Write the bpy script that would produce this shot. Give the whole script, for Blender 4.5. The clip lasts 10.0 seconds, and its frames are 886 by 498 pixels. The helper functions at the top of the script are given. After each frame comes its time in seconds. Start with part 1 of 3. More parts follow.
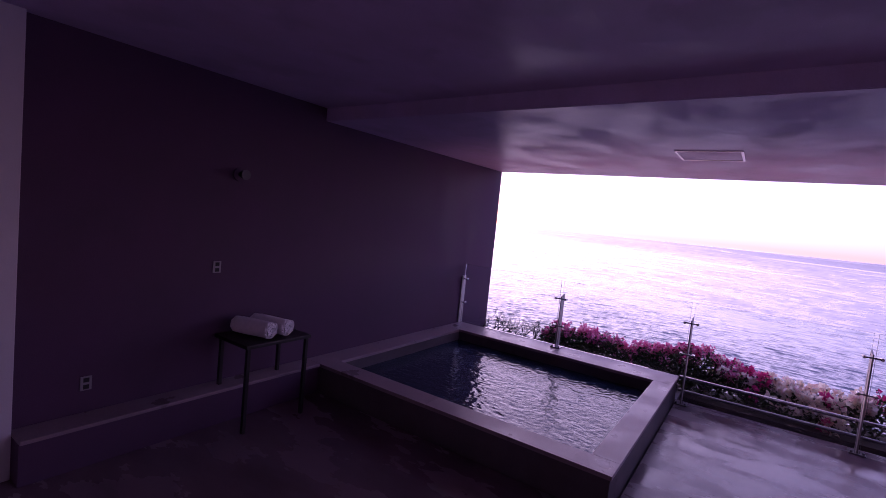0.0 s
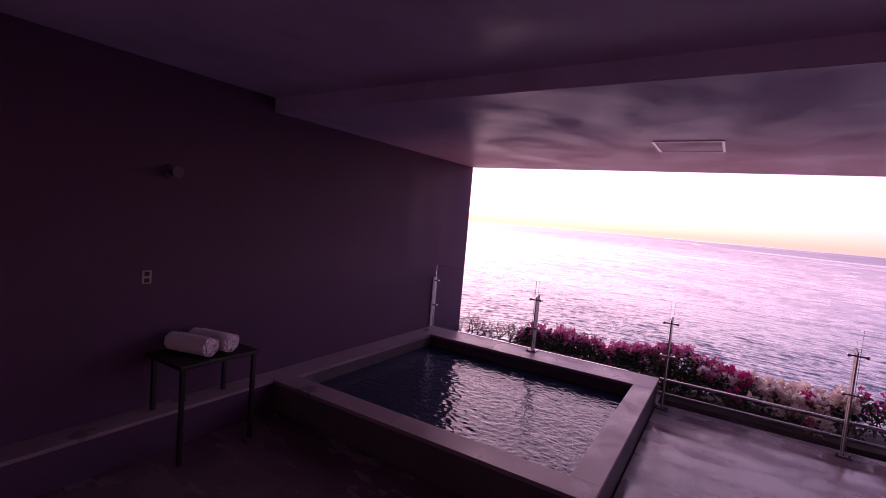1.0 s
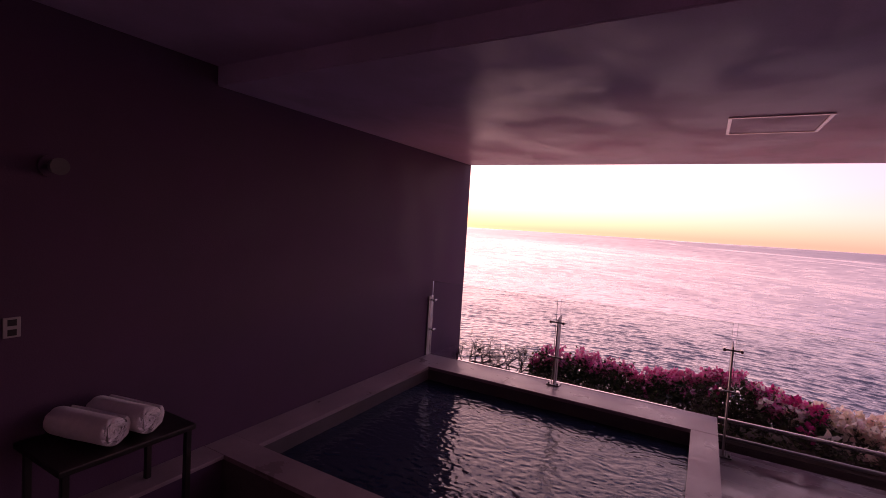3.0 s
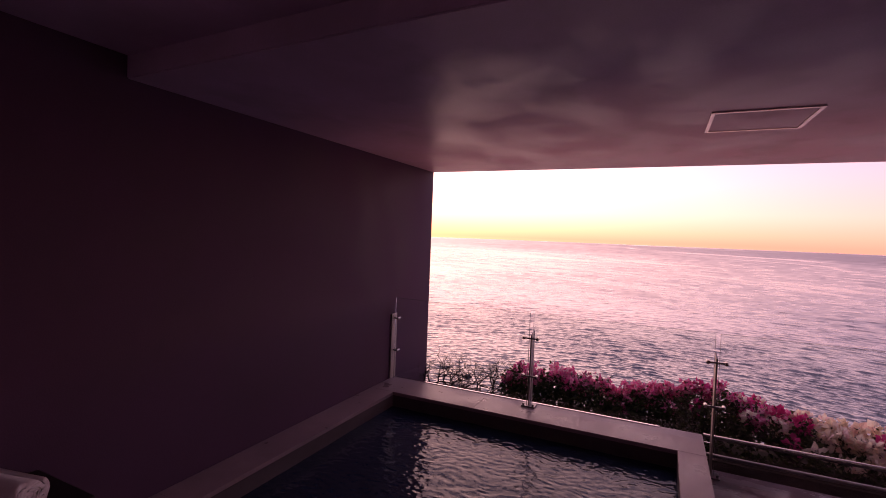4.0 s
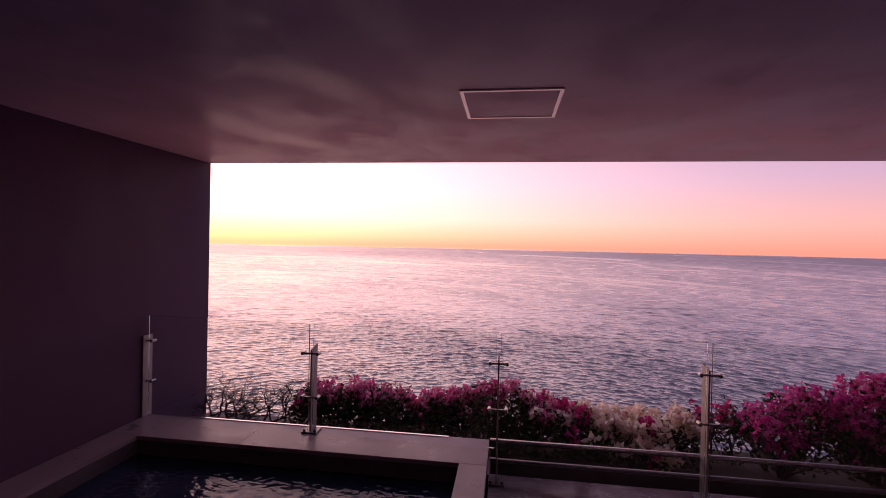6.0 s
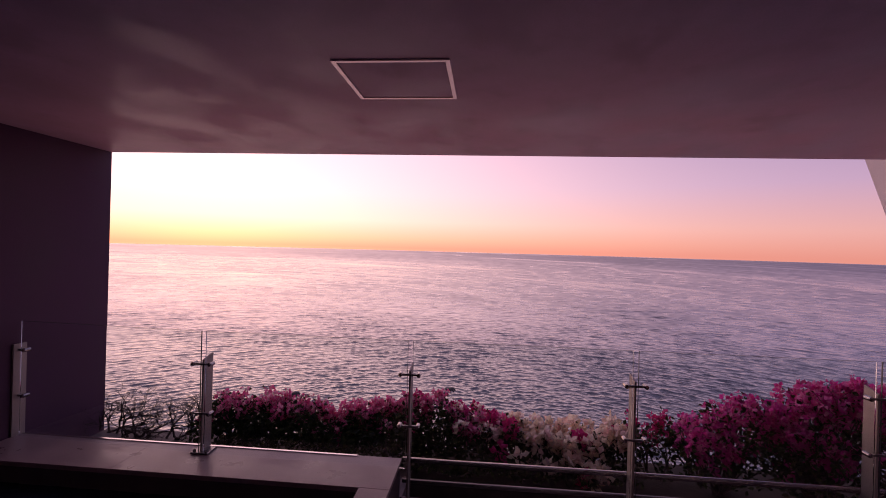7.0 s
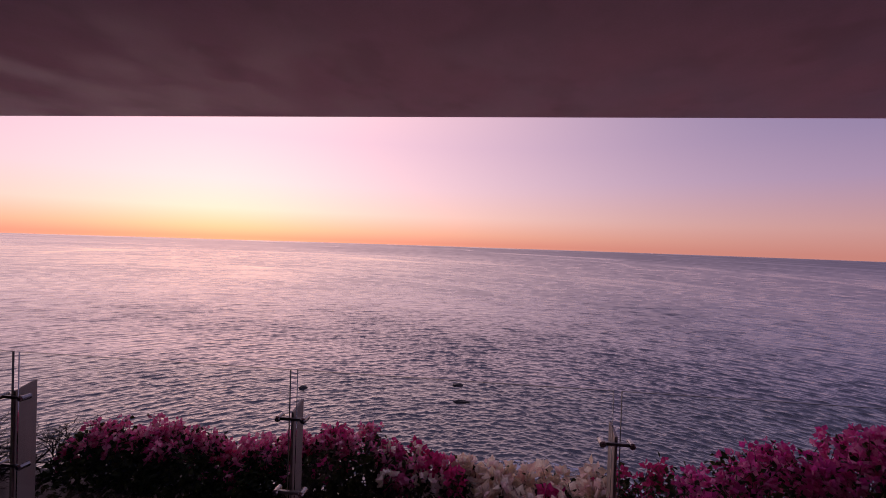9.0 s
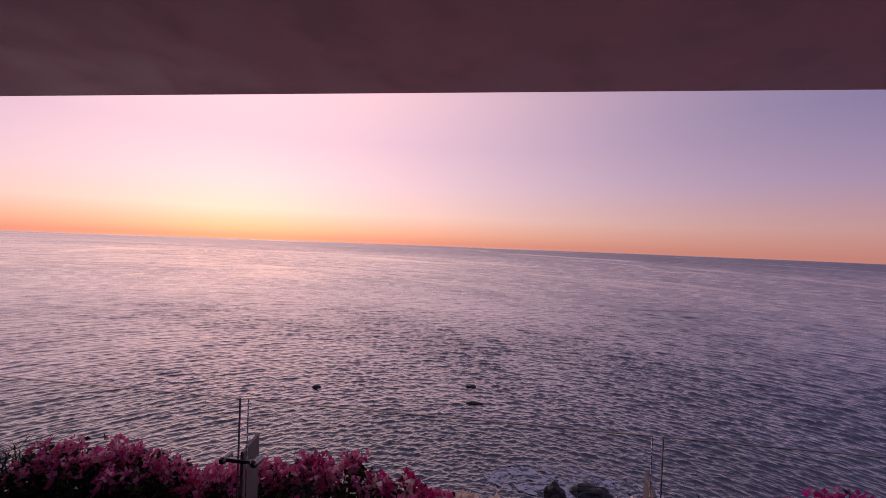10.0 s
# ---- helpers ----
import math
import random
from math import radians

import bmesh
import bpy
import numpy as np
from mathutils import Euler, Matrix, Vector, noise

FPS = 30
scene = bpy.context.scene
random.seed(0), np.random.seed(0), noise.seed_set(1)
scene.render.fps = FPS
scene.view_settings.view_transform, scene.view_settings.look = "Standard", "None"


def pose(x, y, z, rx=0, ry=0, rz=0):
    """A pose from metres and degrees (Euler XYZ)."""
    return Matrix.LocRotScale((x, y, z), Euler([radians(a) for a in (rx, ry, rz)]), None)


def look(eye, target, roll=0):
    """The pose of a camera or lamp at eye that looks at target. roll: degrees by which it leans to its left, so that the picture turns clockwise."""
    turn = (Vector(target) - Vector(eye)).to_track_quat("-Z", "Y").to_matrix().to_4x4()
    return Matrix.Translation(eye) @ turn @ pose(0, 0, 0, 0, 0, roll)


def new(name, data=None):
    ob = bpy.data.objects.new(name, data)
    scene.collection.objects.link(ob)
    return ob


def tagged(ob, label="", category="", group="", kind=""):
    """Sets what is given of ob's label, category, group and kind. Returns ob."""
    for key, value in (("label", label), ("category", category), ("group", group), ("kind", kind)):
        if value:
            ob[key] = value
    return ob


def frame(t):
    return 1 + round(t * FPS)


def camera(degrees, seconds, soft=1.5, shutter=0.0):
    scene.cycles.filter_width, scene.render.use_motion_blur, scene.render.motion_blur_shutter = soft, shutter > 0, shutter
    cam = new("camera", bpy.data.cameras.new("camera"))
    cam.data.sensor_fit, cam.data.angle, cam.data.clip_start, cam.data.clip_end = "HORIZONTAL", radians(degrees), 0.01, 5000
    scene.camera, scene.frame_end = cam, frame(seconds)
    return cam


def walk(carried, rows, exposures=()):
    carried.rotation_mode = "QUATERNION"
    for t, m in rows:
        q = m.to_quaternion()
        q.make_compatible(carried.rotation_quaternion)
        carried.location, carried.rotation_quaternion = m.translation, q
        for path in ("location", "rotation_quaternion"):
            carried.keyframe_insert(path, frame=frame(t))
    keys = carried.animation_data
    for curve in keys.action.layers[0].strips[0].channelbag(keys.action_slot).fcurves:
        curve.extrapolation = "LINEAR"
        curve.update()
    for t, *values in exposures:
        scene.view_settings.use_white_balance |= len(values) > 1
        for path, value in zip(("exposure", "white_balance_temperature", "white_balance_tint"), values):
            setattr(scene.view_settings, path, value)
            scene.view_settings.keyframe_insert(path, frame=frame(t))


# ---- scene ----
cam = camera(86.8, 10.0, soft=0.9)
EXPOSURES = [(0, 1.30, 5350, 61), (0.5, 1.30, 6000, 67), (1, 1.28, 6600, 70), (2.5, 1.11, 7600, 69), (4, 0.99, 8450, 63), (5.5, 0.75, 8100, 58), (7.5, 0.27, 7350, 53), (8.5, 0.05, 7100, 51), (10, -0.14, 6900, 46)]
PATH = [
    (0, (3.407, -4.006, 1.739), (2.286, -2.356, 1.597), 5.8),
    (0.5, (3.343, -3.798, 1.74), (2.293, -2.102, 1.601), 5.2),
    (1, (3.313, -3.657, 1.756), (2.27, -1.956, 1.614), 4.9),
    (1.5, (3.094, -3.453, 1.76), (2.047, -1.756, 1.614), 4.7),
    (2, (2.925, -3.36, 1.771), (1.875, -1.663, 1.643), 4.2),
    (2.5, (2.812, -3.144, 1.722), (1.783, -1.433, 1.608), 3.7),
    (2.7, (2.729, -3.03, 1.739), (1.718, -1.309, 1.622), 3.7),
    (4, (2.475, -2.549, 1.765), (1.626, -0.738, 1.702), 2.2),
    (4.5, (2.456, -2.353, 1.742), (1.65, -0.524, 1.69), 2.0),
    (5, (2.512, -2.215, 1.748), (1.833, -0.333, 1.716), 1.85),
    (5.5, (2.707, -2.08, 1.748), (2.249, -0.134, 1.732), 1.4),
    (6, (2.932, -1.893, 1.723), (2.658, 0.088, 1.707), 1.2),
    (6.2, (3.011, -1.821, 1.705), (2.796, 0.168, 1.702), 1.1),
    (7.3, (3.449, -1.384, 1.706), (3.274, 0.608, 1.704), 1.5),
    (7.5, (3.497, -1.286, 1.711), (3.325, 0.707, 1.704), 1.4),
    (8, (3.616, -1.051, 1.729), (3.428, 0.94, 1.72), 1.5),
    (8.5, (3.745, -0.799, 1.7), (3.539, 1.19, 1.683), 1.7),
    (9, (3.777, -0.532, 1.698), (3.554, 1.456, 1.673), 1.9),
    (9.5, (3.78, -0.307, 1.696), (3.526, 1.677, 1.669), 2.0),
    (10, (3.818, -0.07, 1.692), (3.535, 1.909, 1.667), 2.2),
]
walk(cam, [(t, look(eye, target, roll)) for t, eye, target, roll in PATH],
     exposures=EXPOSURES)


# ---- world and light ----
SUN_AZ, SUN_EL = radians(122), radians(1.5)      # counted from +x towards +y
sun_dir = Vector((math.cos(SUN_AZ) * math.cos(SUN_EL), math.sin(SUN_AZ) * math.cos(SUN_EL), math.sin(SUN_EL)))


def ramp(nt, stops, mode="EASE"):
    n = nt.nodes.new("ShaderNodeValToRGB")
    n.color_ramp.interpolation = mode
    els = n.color_ramp.elements
    while len(els) < len(stops):
        els.new(0.5)
    for e, (p, c) in zip(els, stops):
        e.position, e.color = p, (*c, 1)
    return n


def math_node(nt, op, a, b=None):
    n = nt.nodes.new("ShaderNodeMath")
    n.operation = op
    for i, v in enumerate((a, b)):
        if v is None:
            continue
        if isinstance(v, (int, float)):
            n.inputs[i].default_value = v
        else:
            nt.links.new(v, n.inputs[i])
    return n.outputs[0]


def mix_rgb(nt, fac, a, b, blend="MIX"):
    n = nt.nodes.new("ShaderNodeMix")
    n.data_type, n.blend_type = "RGBA", blend
    for sock, v in ((n.inputs[0], fac), (n.inputs[6], a), (n.inputs[7], b)):
        if isinstance(v, (int, float)):
            sock.default_value = v
        elif isinstance(v, tuple):
            sock.default_value = (*v, 1)
        else:
            nt.links.new(v, sock)
    return n.outputs[2]


def dusk_world():
    w = bpy.data.worlds.new("dusk_sky")
    scene.world = w
    w.use_nodes = True
    nt = w.node_tree
    bg = nt.nodes["Background"]
    tc = nt.nodes.new("ShaderNodeTexCoord")
    sep = nt.nodes.new("ShaderNodeSeparateXYZ")
    nt.links.new(tc.outputs["Generated"], sep.inputs[0])
    z = math_node(nt, "MAXIMUM", sep.outputs[2], 0.0)
    away = ramp(nt, [(0.0, (0.50, 0.25, 0.19)), (0.045, (0.48, 0.31, 0.28)), (0.13, (0.30, 0.265, 0.385)),
                     (0.25, (0.165, 0.185, 0.33)), (0.5, (0.115, 0.135, 0.26)), (1.0, (0.15, 0.17, 0.28))], "LINEAR")
    near = ramp(nt, [(0.0, (0.84, 0.40, 0.25)), (0.018, (0.91, 0.57, 0.35)), (0.055, (0.93, 0.79, 0.63)), (0.11, (0.91, 0.79, 0.76)),
                     (0.20, (0.90, 0.74, 0.77)), (0.29, (1.09, 0.86, 0.81)), (0.42, (1.02, 0.81, 0.79)), (0.62, (0.58, 0.50, 0.56)), (1.0, (0.26, 0.28, 0.42))], "LINEAR")
    for r in (away, near):
        nt.links.new(z, r.inputs[0])
    dot = nt.nodes.new("ShaderNodeVectorMath")
    dot.operation = "DOT_PRODUCT"
    nt.links.new(tc.outputs["Generated"], dot.inputs[0])
    dot.inputs[1].default_value = sun_dir
    half = math_node(nt, "MULTIPLY_ADD", dot.outputs["Value"], 0.5)
    half.node.inputs[2].default_value = 0.5
    side = math_node(nt, "POWER", half, 7.3)
    col = mix_rgb(nt, side, away.outputs[0], near.outputs[0])
    core = math_node(nt, "MULTIPLY_ADD", math_node(nt, "POWER", half, 40.0), 0.05)
    core.node.inputs[2].default_value = 1.0
    col = mix_rgb(nt, 1.0, col, core, "MULTIPLY")
    sky = nt.nodes.new("ShaderNodeTexSky")
    sky.sky_type, sky.sun_disc = "NISHITA", False
    sky.sun_elevation, sky.sun_rotation = SUN_EL, math.pi / 2 - SUN_AZ
    col = mix_rgb(nt, 0.018, col, sky.outputs[0], "ADD")
    nt.links.new(col, bg.inputs[0])
    bg.inputs[1].default_value = 1.0


dusk_world()
# the sun has gone under the horizon: the afterglow alone gives light


# ---- materials ----
def material(name, color, rough=0.6, metal=0.0, vary=0.15, scale=6.0, fine=90.0, bump=0.15, rough_vary=0.0,
             spec=0.5, blotch=None, stretch=(1, 1, 1), sheen=0.0, trowel=0.0):
    """Two scales of colour variation, roughness variation and fine relief."""
    m = bpy.data.materials.new(name)
    m.use_nodes = True
    nt = m.node_tree
    b = nt.nodes["Principled BSDF"]
    tc = nt.nodes.new("ShaderNodeTexCoord")
    mp = nt.nodes.new("ShaderNodeMapping")
    mp.inputs["Scale"].default_value = stretch
    nt.links.new(tc.outputs["Object"], mp.inputs[0])
    big = nt.nodes.new("ShaderNodeTexNoise")
    big.inputs["Scale"].default_value, big.inputs["Detail"].default_value = scale, 5
    big.inputs["Roughness"].default_value = 0.6
    small = nt.nodes.new("ShaderNodeTexNoise")
    small.inputs["Scale"].default_value, small.inputs["Detail"].default_value = fine, 3
    for n in (big, small):
        nt.links.new(mp.outputs[0], n.inputs["Vector"])
    dark = tuple(c * (1 - vary) for c in color)
    light = tuple(min(1, c * (1 + vary)) for c in color)
    r = ramp(nt, [(0.3, dark), (0.7, light)], "LINEAR")
    nt.links.new(big.outputs[0], r.inputs[0])
    r2 = ramp(nt, [(0.3, (1 - vary * 0.6,) * 3), (0.7, (1.0,) * 3)], "LINEAR")
    nt.links.new(small.outputs[0], r2.inputs[0])
    col = mix_rgb(nt, 1.0, r.outputs[0], r2.outputs[0], "MULTIPLY")
    if blotch:
        st = nt.nodes.new("ShaderNodeTexNoise")
        st.inputs["Scale"].default_value, st.inputs["Detail"].default_value = blotch[1], 6
        nt.links.new(mp.outputs[0], st.inputs["Vector"])
        mask = ramp(nt, [(0.5, (0,) * 3), (0.68, (1,) * 3)], "EASE")
        nt.links.new(st.outputs[0], mask.inputs[0])
        col = mix_rgb(nt, mask.outputs[0], col, blotch[0])
    nt.links.new(col, b.inputs["Base Color"])
    b.inputs["Roughness"].default_value = rough
    if rough_vary:
        rr = ramp(nt, [(0.35, (max(0.02, rough - rough_vary),) * 3), (0.65, (min(1, rough + rough_vary),) * 3)], "LINEAR")
        nt.links.new(big.outputs[0], rr.inputs[0])
        nt.links.new(rr.outputs[0], b.inputs["Roughness"])
    b.inputs["Metallic"].default_value = metal
    b.inputs["Specular IOR Level"].default_value = spec
    b.inputs["Sheen Weight"].default_value = sheen
    if bump:
        bp = nt.nodes.new("ShaderNodeBump")
        bp.inputs["Strength"].default_value, bp.inputs["Distance"].default_value = bump, 0.004
        nt.links.new(small.outputs[0], bp.inputs["Height"])
        nt.links.new(bp.outputs[0], b.inputs["Normal"])
        if trowel:
            # slow waves that the trowel left in the plaster
            tb = nt.nodes.new("ShaderNodeBump")
            tb.inputs["Strength"].default_value, tb.inputs["Distance"].default_value = 1.0, trowel
            slow = nt.nodes.new("ShaderNodeTexNoise")
            slow.inputs["Scale"].default_value, slow.inputs["Detail"].default_value, slow.inputs["Distortion"].default_value = 3.6, 3.0, 0.5
            nt.links.new(mp.outputs[0], slow.inputs["Vector"])
            nt.links.new(slow.outputs[0], tb.inputs["Height"])
            nt.links.new(tb.outputs[0], bp.inputs["Normal"])
    return m


def water_material(name, color, rough, layers, ior=1.333):
    """Dark water whose fine surface slopes come from layers of (scale per metre, stretch, turn, slope)."""
    m = bpy.data.materials.new(name)
    m.use_nodes = True
    nt = m.node_tree
    b = nt.nodes["Principled BSDF"]
    b.inputs["Base Color"].default_value = (*color, 1)
    b.inputs["Roughness"].default_value, b.inputs["IOR"].default_value = rough, ior
    tc = nt.nodes.new("ShaderNodeTexCoord")

    def vec(op, a, b):
        n = nt.nodes.new("ShaderNodeVectorMath")
        n.operation = op
        for k, v in enumerate((a, b)):
            if isinstance(v, tuple):
                n.inputs[k].default_value = v
            elif v is not None:
                nt.links.new(v, n.inputs[k])
        return n.outputs[0]

    total = nt.nodes.new("ShaderNodeNewGeometry").outputs["Normal"]
    for scale, stretch, turn, slope in layers:
        mp = nt.nodes.new("ShaderNodeMapping")
        mp.inputs["Scale"].default_value, mp.inputs["Rotation"].default_value = stretch, (0, 0, radians(turn))
        nt.links.new(tc.outputs["Object"], mp.inputs[0])
        n = nt.nodes.new("ShaderNodeTexNoise")
        n.inputs["Scale"].default_value, n.inputs["Detail"].default_value = scale, 2.5
        n.inputs["Distortion"].default_value = 0.4
        nt.links.new(mp.outputs[0], n.inputs["Vector"])
        v = vec("SUBTRACT", n.outputs["Color"], (0.5, 0.5, 0.5))
        total = vec("ADD", total, vec("MULTIPLY", v, (slope * 0.7, slope, 0.0)))
    nt.links.new(vec("NORMALIZE", total, None), b.inputs["Normal"])
    return m


def sea_material():
    """Open water; the ripples too fine for the mesh are roughness, which the wind makes uneven ("chop" on the mesh).
    A second clear layer lends it the strong sheen of water lit from low behind."""
    m = water_material("sea_water", (0.020, 0.026, 0.040), 0.3, [], ior=1.45)
    nt = m.node_tree
    b = nt.nodes["Principled BSDF"]
    b.inputs["Coat Weight"].default_value, b.inputs["Coat IOR"].default_value = 1.0, 1.85
    chop = nt.nodes.new("ShaderNodeAttribute")
    chop.attribute_name = "chop"
    for socket in ("Roughness", "Coat Roughness"):
        nt.links.new(chop.outputs["Fac"], b.inputs[socket])
    return m


def glass_material():
    m = bpy.data.materials.new("clear_glass")
    m.use_nodes = True
    b = m.node_tree.nodes["Principled BSDF"]
    b.inputs["Base Color"].default_value = (0.93, 0.97, 0.96, 1)
    b.inputs["Roughness"].default_value, b.inputs["IOR"].default_value = 0.0, 1.45
    b.inputs["Transmission Weight"].default_value = 1.0
    return m


def petal_material(name, colors, translucent=0.45, rough=0.6):
    """Thin leaves or bracts; every piece has its own tone, and light comes through."""
    m = bpy.data.materials.new(name)
    m.use_nodes = True
    nt = m.node_tree
    b = nt.nodes["Principled BSDF"]
    geo = nt.nodes.new("ShaderNodeNewGeometry")
    k = len(colors) - 1
    r = ramp(nt, [(i / k, c) for i, c in enumerate(colors)], "LINEAR")
    nt.links.new(geo.outputs["Random Per Island"], r.inputs[0])
    nt.links.new(r.outputs[0], b.inputs["Base Color"])
    b.inputs["Roughness"].default_value = rough
    b.inputs["Specular IOR Level"].default_value = 0.25
    tr = nt.nodes.new("ShaderNodeBsdfTranslucent")
    nt.links.new(r.outputs[0], tr.inputs[0])
    mx = nt.nodes.new("ShaderNodeMixShader")
    mx.inputs[0].default_value = translucent
    nt.links.new(b.outputs[0], mx.inputs[1])
    nt.links.new(tr.outputs[0], mx.inputs[2])
    nt.links.new(mx.outputs[0], nt.nodes["Material Output"].inputs[0])
    return m


def foam_material():
    m = bpy.data.materials.new("sea_foam")
    m.use_nodes = True
    nt = m.node_tree
    b = nt.nodes["Principled BSDF"]
    b.inputs["Base Color"].default_value = (0.7, 0.72, 0.76, 1)
    b.inputs["Roughness"].default_value = 0.7
    tc = nt.nodes.new("ShaderNodeTexCoord")
    n = nt.nodes.new("ShaderNodeTexNoise")
    n.inputs["Scale"].default_value, n.inputs["Detail"].default_value, n.inputs["Distortion"].default_value = 0.45, 7, 1.6
    nt.links.new(tc.outputs["Object"], n.inputs["Vector"])
    r = ramp(nt, [(0.44, (0,) * 3), (0.56, (0.9,) * 3)], "EASE")
    nt.links.new(n.outputs[0], r.inputs[0])
    nt.links.new(r.outputs[0], b.inputs["Alpha"])
    return m


M_WALL = material("charcoal_plaster", (0.101, 0.050, 0.103), 0.68, vary=0.14, scale=2.2, fine=140, bump=0.25, rough_vary=0.08, spec=0.4)
M_CEIL = material("grey_plaster_ceiling", (0.60, 0.490, 0.73), 0.455, vary=0.14, scale=1.9, fine=120, bump=0.08, rough_vary=0.08,
                  blotch=((0.48, 0.40, 0.60), 2.2), stretch=(1.3, 1.0, 1), spec=0.52, trowel=0.003)
M_FLOOR = material("polished_concrete", (0.19, 0.125, 0.15), 0.25, vary=0.28, scale=1.8, fine=110, bump=0.04, rough_vary=0.19, spec=0.65,
                   blotch=((0.13, 0.085, 0.10), 2.6), stretch=(0.7, 1.5, 1))
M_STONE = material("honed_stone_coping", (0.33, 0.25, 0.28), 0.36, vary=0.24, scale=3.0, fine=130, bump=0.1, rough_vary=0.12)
# pool walls and rim: about a third of the coping's tone
M_STONE_SIDE = material("pool_wall_dark", (0.11, 0.09, 0.10), 0.6, vary=0.18, scale=5.0, fine=130, bump=0.15)
M_SLAB = material("weathered_concrete", (0.19, 0.165, 0.17), 0.7, vary=0.25, scale=3.0, fine=90, bump=0.3)
M_BASIN = material("dark_pool_tile", (0.013, 0.016, 0.028), 0.6, vary=0.2, scale=9, fine=70, bump=0.05)
M_WHITE = material("white_plaster", (0.74, 0.72, 0.74), 0.6, vary=0.05, scale=2.5, fine=150, bump=0.15)
# for walls out of view, pale so they throw light onto the ceiling
M_BOUNCE = material("pale_bounce_plaster", (0.86, 0.74, 0.78), 0.6, vary=0.08, scale=2.5, fine=150, bump=0.15)
M_CREAM = material("cream_render", (0.86, 0.80, 0.72), 0.75, vary=0.08, scale=2.0, fine=80, bump=0.3)
M_STEEL = material("brushed_steel", (0.46, 0.43, 0.41), 0.6, metal=1.0, vary=0.06, scale=20, fine=260, bump=0.04, stretch=(1, 1, 0.1))
M_GRIP = material("polished_grip_steel", (0.34, 0.32, 0.32), 0.22, metal=1.0, vary=0.06, scale=30, fine=200, bump=0.02)
M_BRIGHT = material("bright_polished_steel", (0.80, 0.77, 0.76), 0.12, metal=1.0, vary=0.06, scale=30, fine=200, bump=0.02)
M_DARKSTEEL = material("dark_steel", (0.20, 0.19, 0.20), 0.3, metal=1.0, vary=0.1, scale=30, fine=200, bump=0.03)
M_PANELFRAME = material("white_metal_trim", (0.84, 0.80, 0.81), 0.38, metal=1.0, vary=0.05, scale=12, fine=120, bump=0.03)
M_OUTLET = material("white_plastic", (0.36, 0.35, 0.35), 0.35, vary=0.03, scale=20, fine=200, bump=0.02)
M_SCONCE = material("grey_lamp_metal", (0.12, 0.11, 0.12), 0.5, vary=0.08, bump=0.02)
M_BLACK = material("black_void", (0.015, 0.015, 0.017), 0.6, vary=0.1, bump=0)
M_TABLE = material("dark_stained_wood", (0.014, 0.011, 0.011), 0.4, vary=0.3, scale=9, fine=90, bump=0.08, stretch=(1, 6, 1))
M_TOWEL = material("white_terry_towel", (0.93, 0.90, 0.92), 0.95, vary=0.06, scale=25, fine=420, bump=0.45, sheen=0.5)
M_SOIL = material("dry_soil", (0.055, 0.045, 0.042), 0.95, vary=0.35, scale=4, fine=50, bump=0.8)
M_ROCK = material("wet_dark_rock", (0.026, 0.024, 0.026), 0.5, vary=0.4, scale=0.7, fine=5, bump=1.0)
M_BARK = material("grey_brown_bark", (0.12, 0.095, 0.085), 0.85, vary=0.3, scale=30, fine=150, bump=0.5)
M_TWIG = material("bare_dark_twig", (0.035, 0.027, 0.027), 0.85, vary=0.3, scale=40, fine=160, bump=0.4)
M_LEAF = petal_material("bougainvillea_leaf", [(0.012, 0.028, 0.008), (0.028, 0.055, 0.014), (0.07, 0.095, 0.025), (0.02, 0.04, 0.01)], 0.25)
M_RED = petal_material("crimson_bract", [(0.74, 0.07, 0.29), (0.90, 0.22, 0.46), (0.96, 0.60, 0.72), (0.80, 0.11, 0.36), (0.94, 0.42, 0.62)], 0.70)
M_PINK = petal_material("hot_pink_bract", [(0.72, 0.05, 0.24), (0.80, 0.09, 0.32), (0.62, 0.03, 0.22)], 0.55)
M_CREAMFLOWER = petal_material("cream_bract", [(0.92, 0.82, 0.66), (0.95, 0.90, 0.80), (0.93, 0.68, 0.66), (0.93, 0.86, 0.64)], 0.72)
M_MAGENTA = petal_material("magenta_bract", [(0.70, 0.045, 0.36), (0.86, 0.11, 0.46), (0.93, 0.38, 0.64), (0.64, 0.035, 0.31), (0.90, 0.20, 0.54)], 0.70)
M_GLASS = glass_material()
M_GLASSEDGE = material("green_glass_edge", (0.15, 0.18, 0.175), 0.15, vary=0.1, scale=20, fine=100, bump=0.0)
M_SEA = sea_material()
M_POOL = water_material("pool_water", (0.010, 0.021, 0.046), 0.05, [(32.0, (1, 1.6, 1), 20, 0.20), (80.0, (1, 1.5, 1), 0, 0.22)], ior=1.45)
M_FOAM = foam_material()


# ---- builders ----
def mesh_of(name, bm, mat_):
    me = bpy.data.meshes.new(name)
    bm.normal_update()
    bm.to_mesh(me)
    bm.free()
    me.materials.append(mat_)
    return me


def box(bm, x0, x1, y0, y1, z0, z1, bevel=0.0):
    m = Matrix.Translation(((x0 + x1) / 2, (y0 + y1) / 2, (z0 + z1) / 2)) @ Matrix.Diagonal((x1 - x0, y1 - y0, z1 - z0, 1))
    vs = bmesh.ops.create_cube(bm, size=1, matrix=m)["verts"]
    if bevel:
        es = list({e for v in vs for e in v.link_edges})
        bmesh.ops.bevel(bm, geom=es, offset=bevel, segments=2, affect="EDGES", profile=0.6)
    return bm


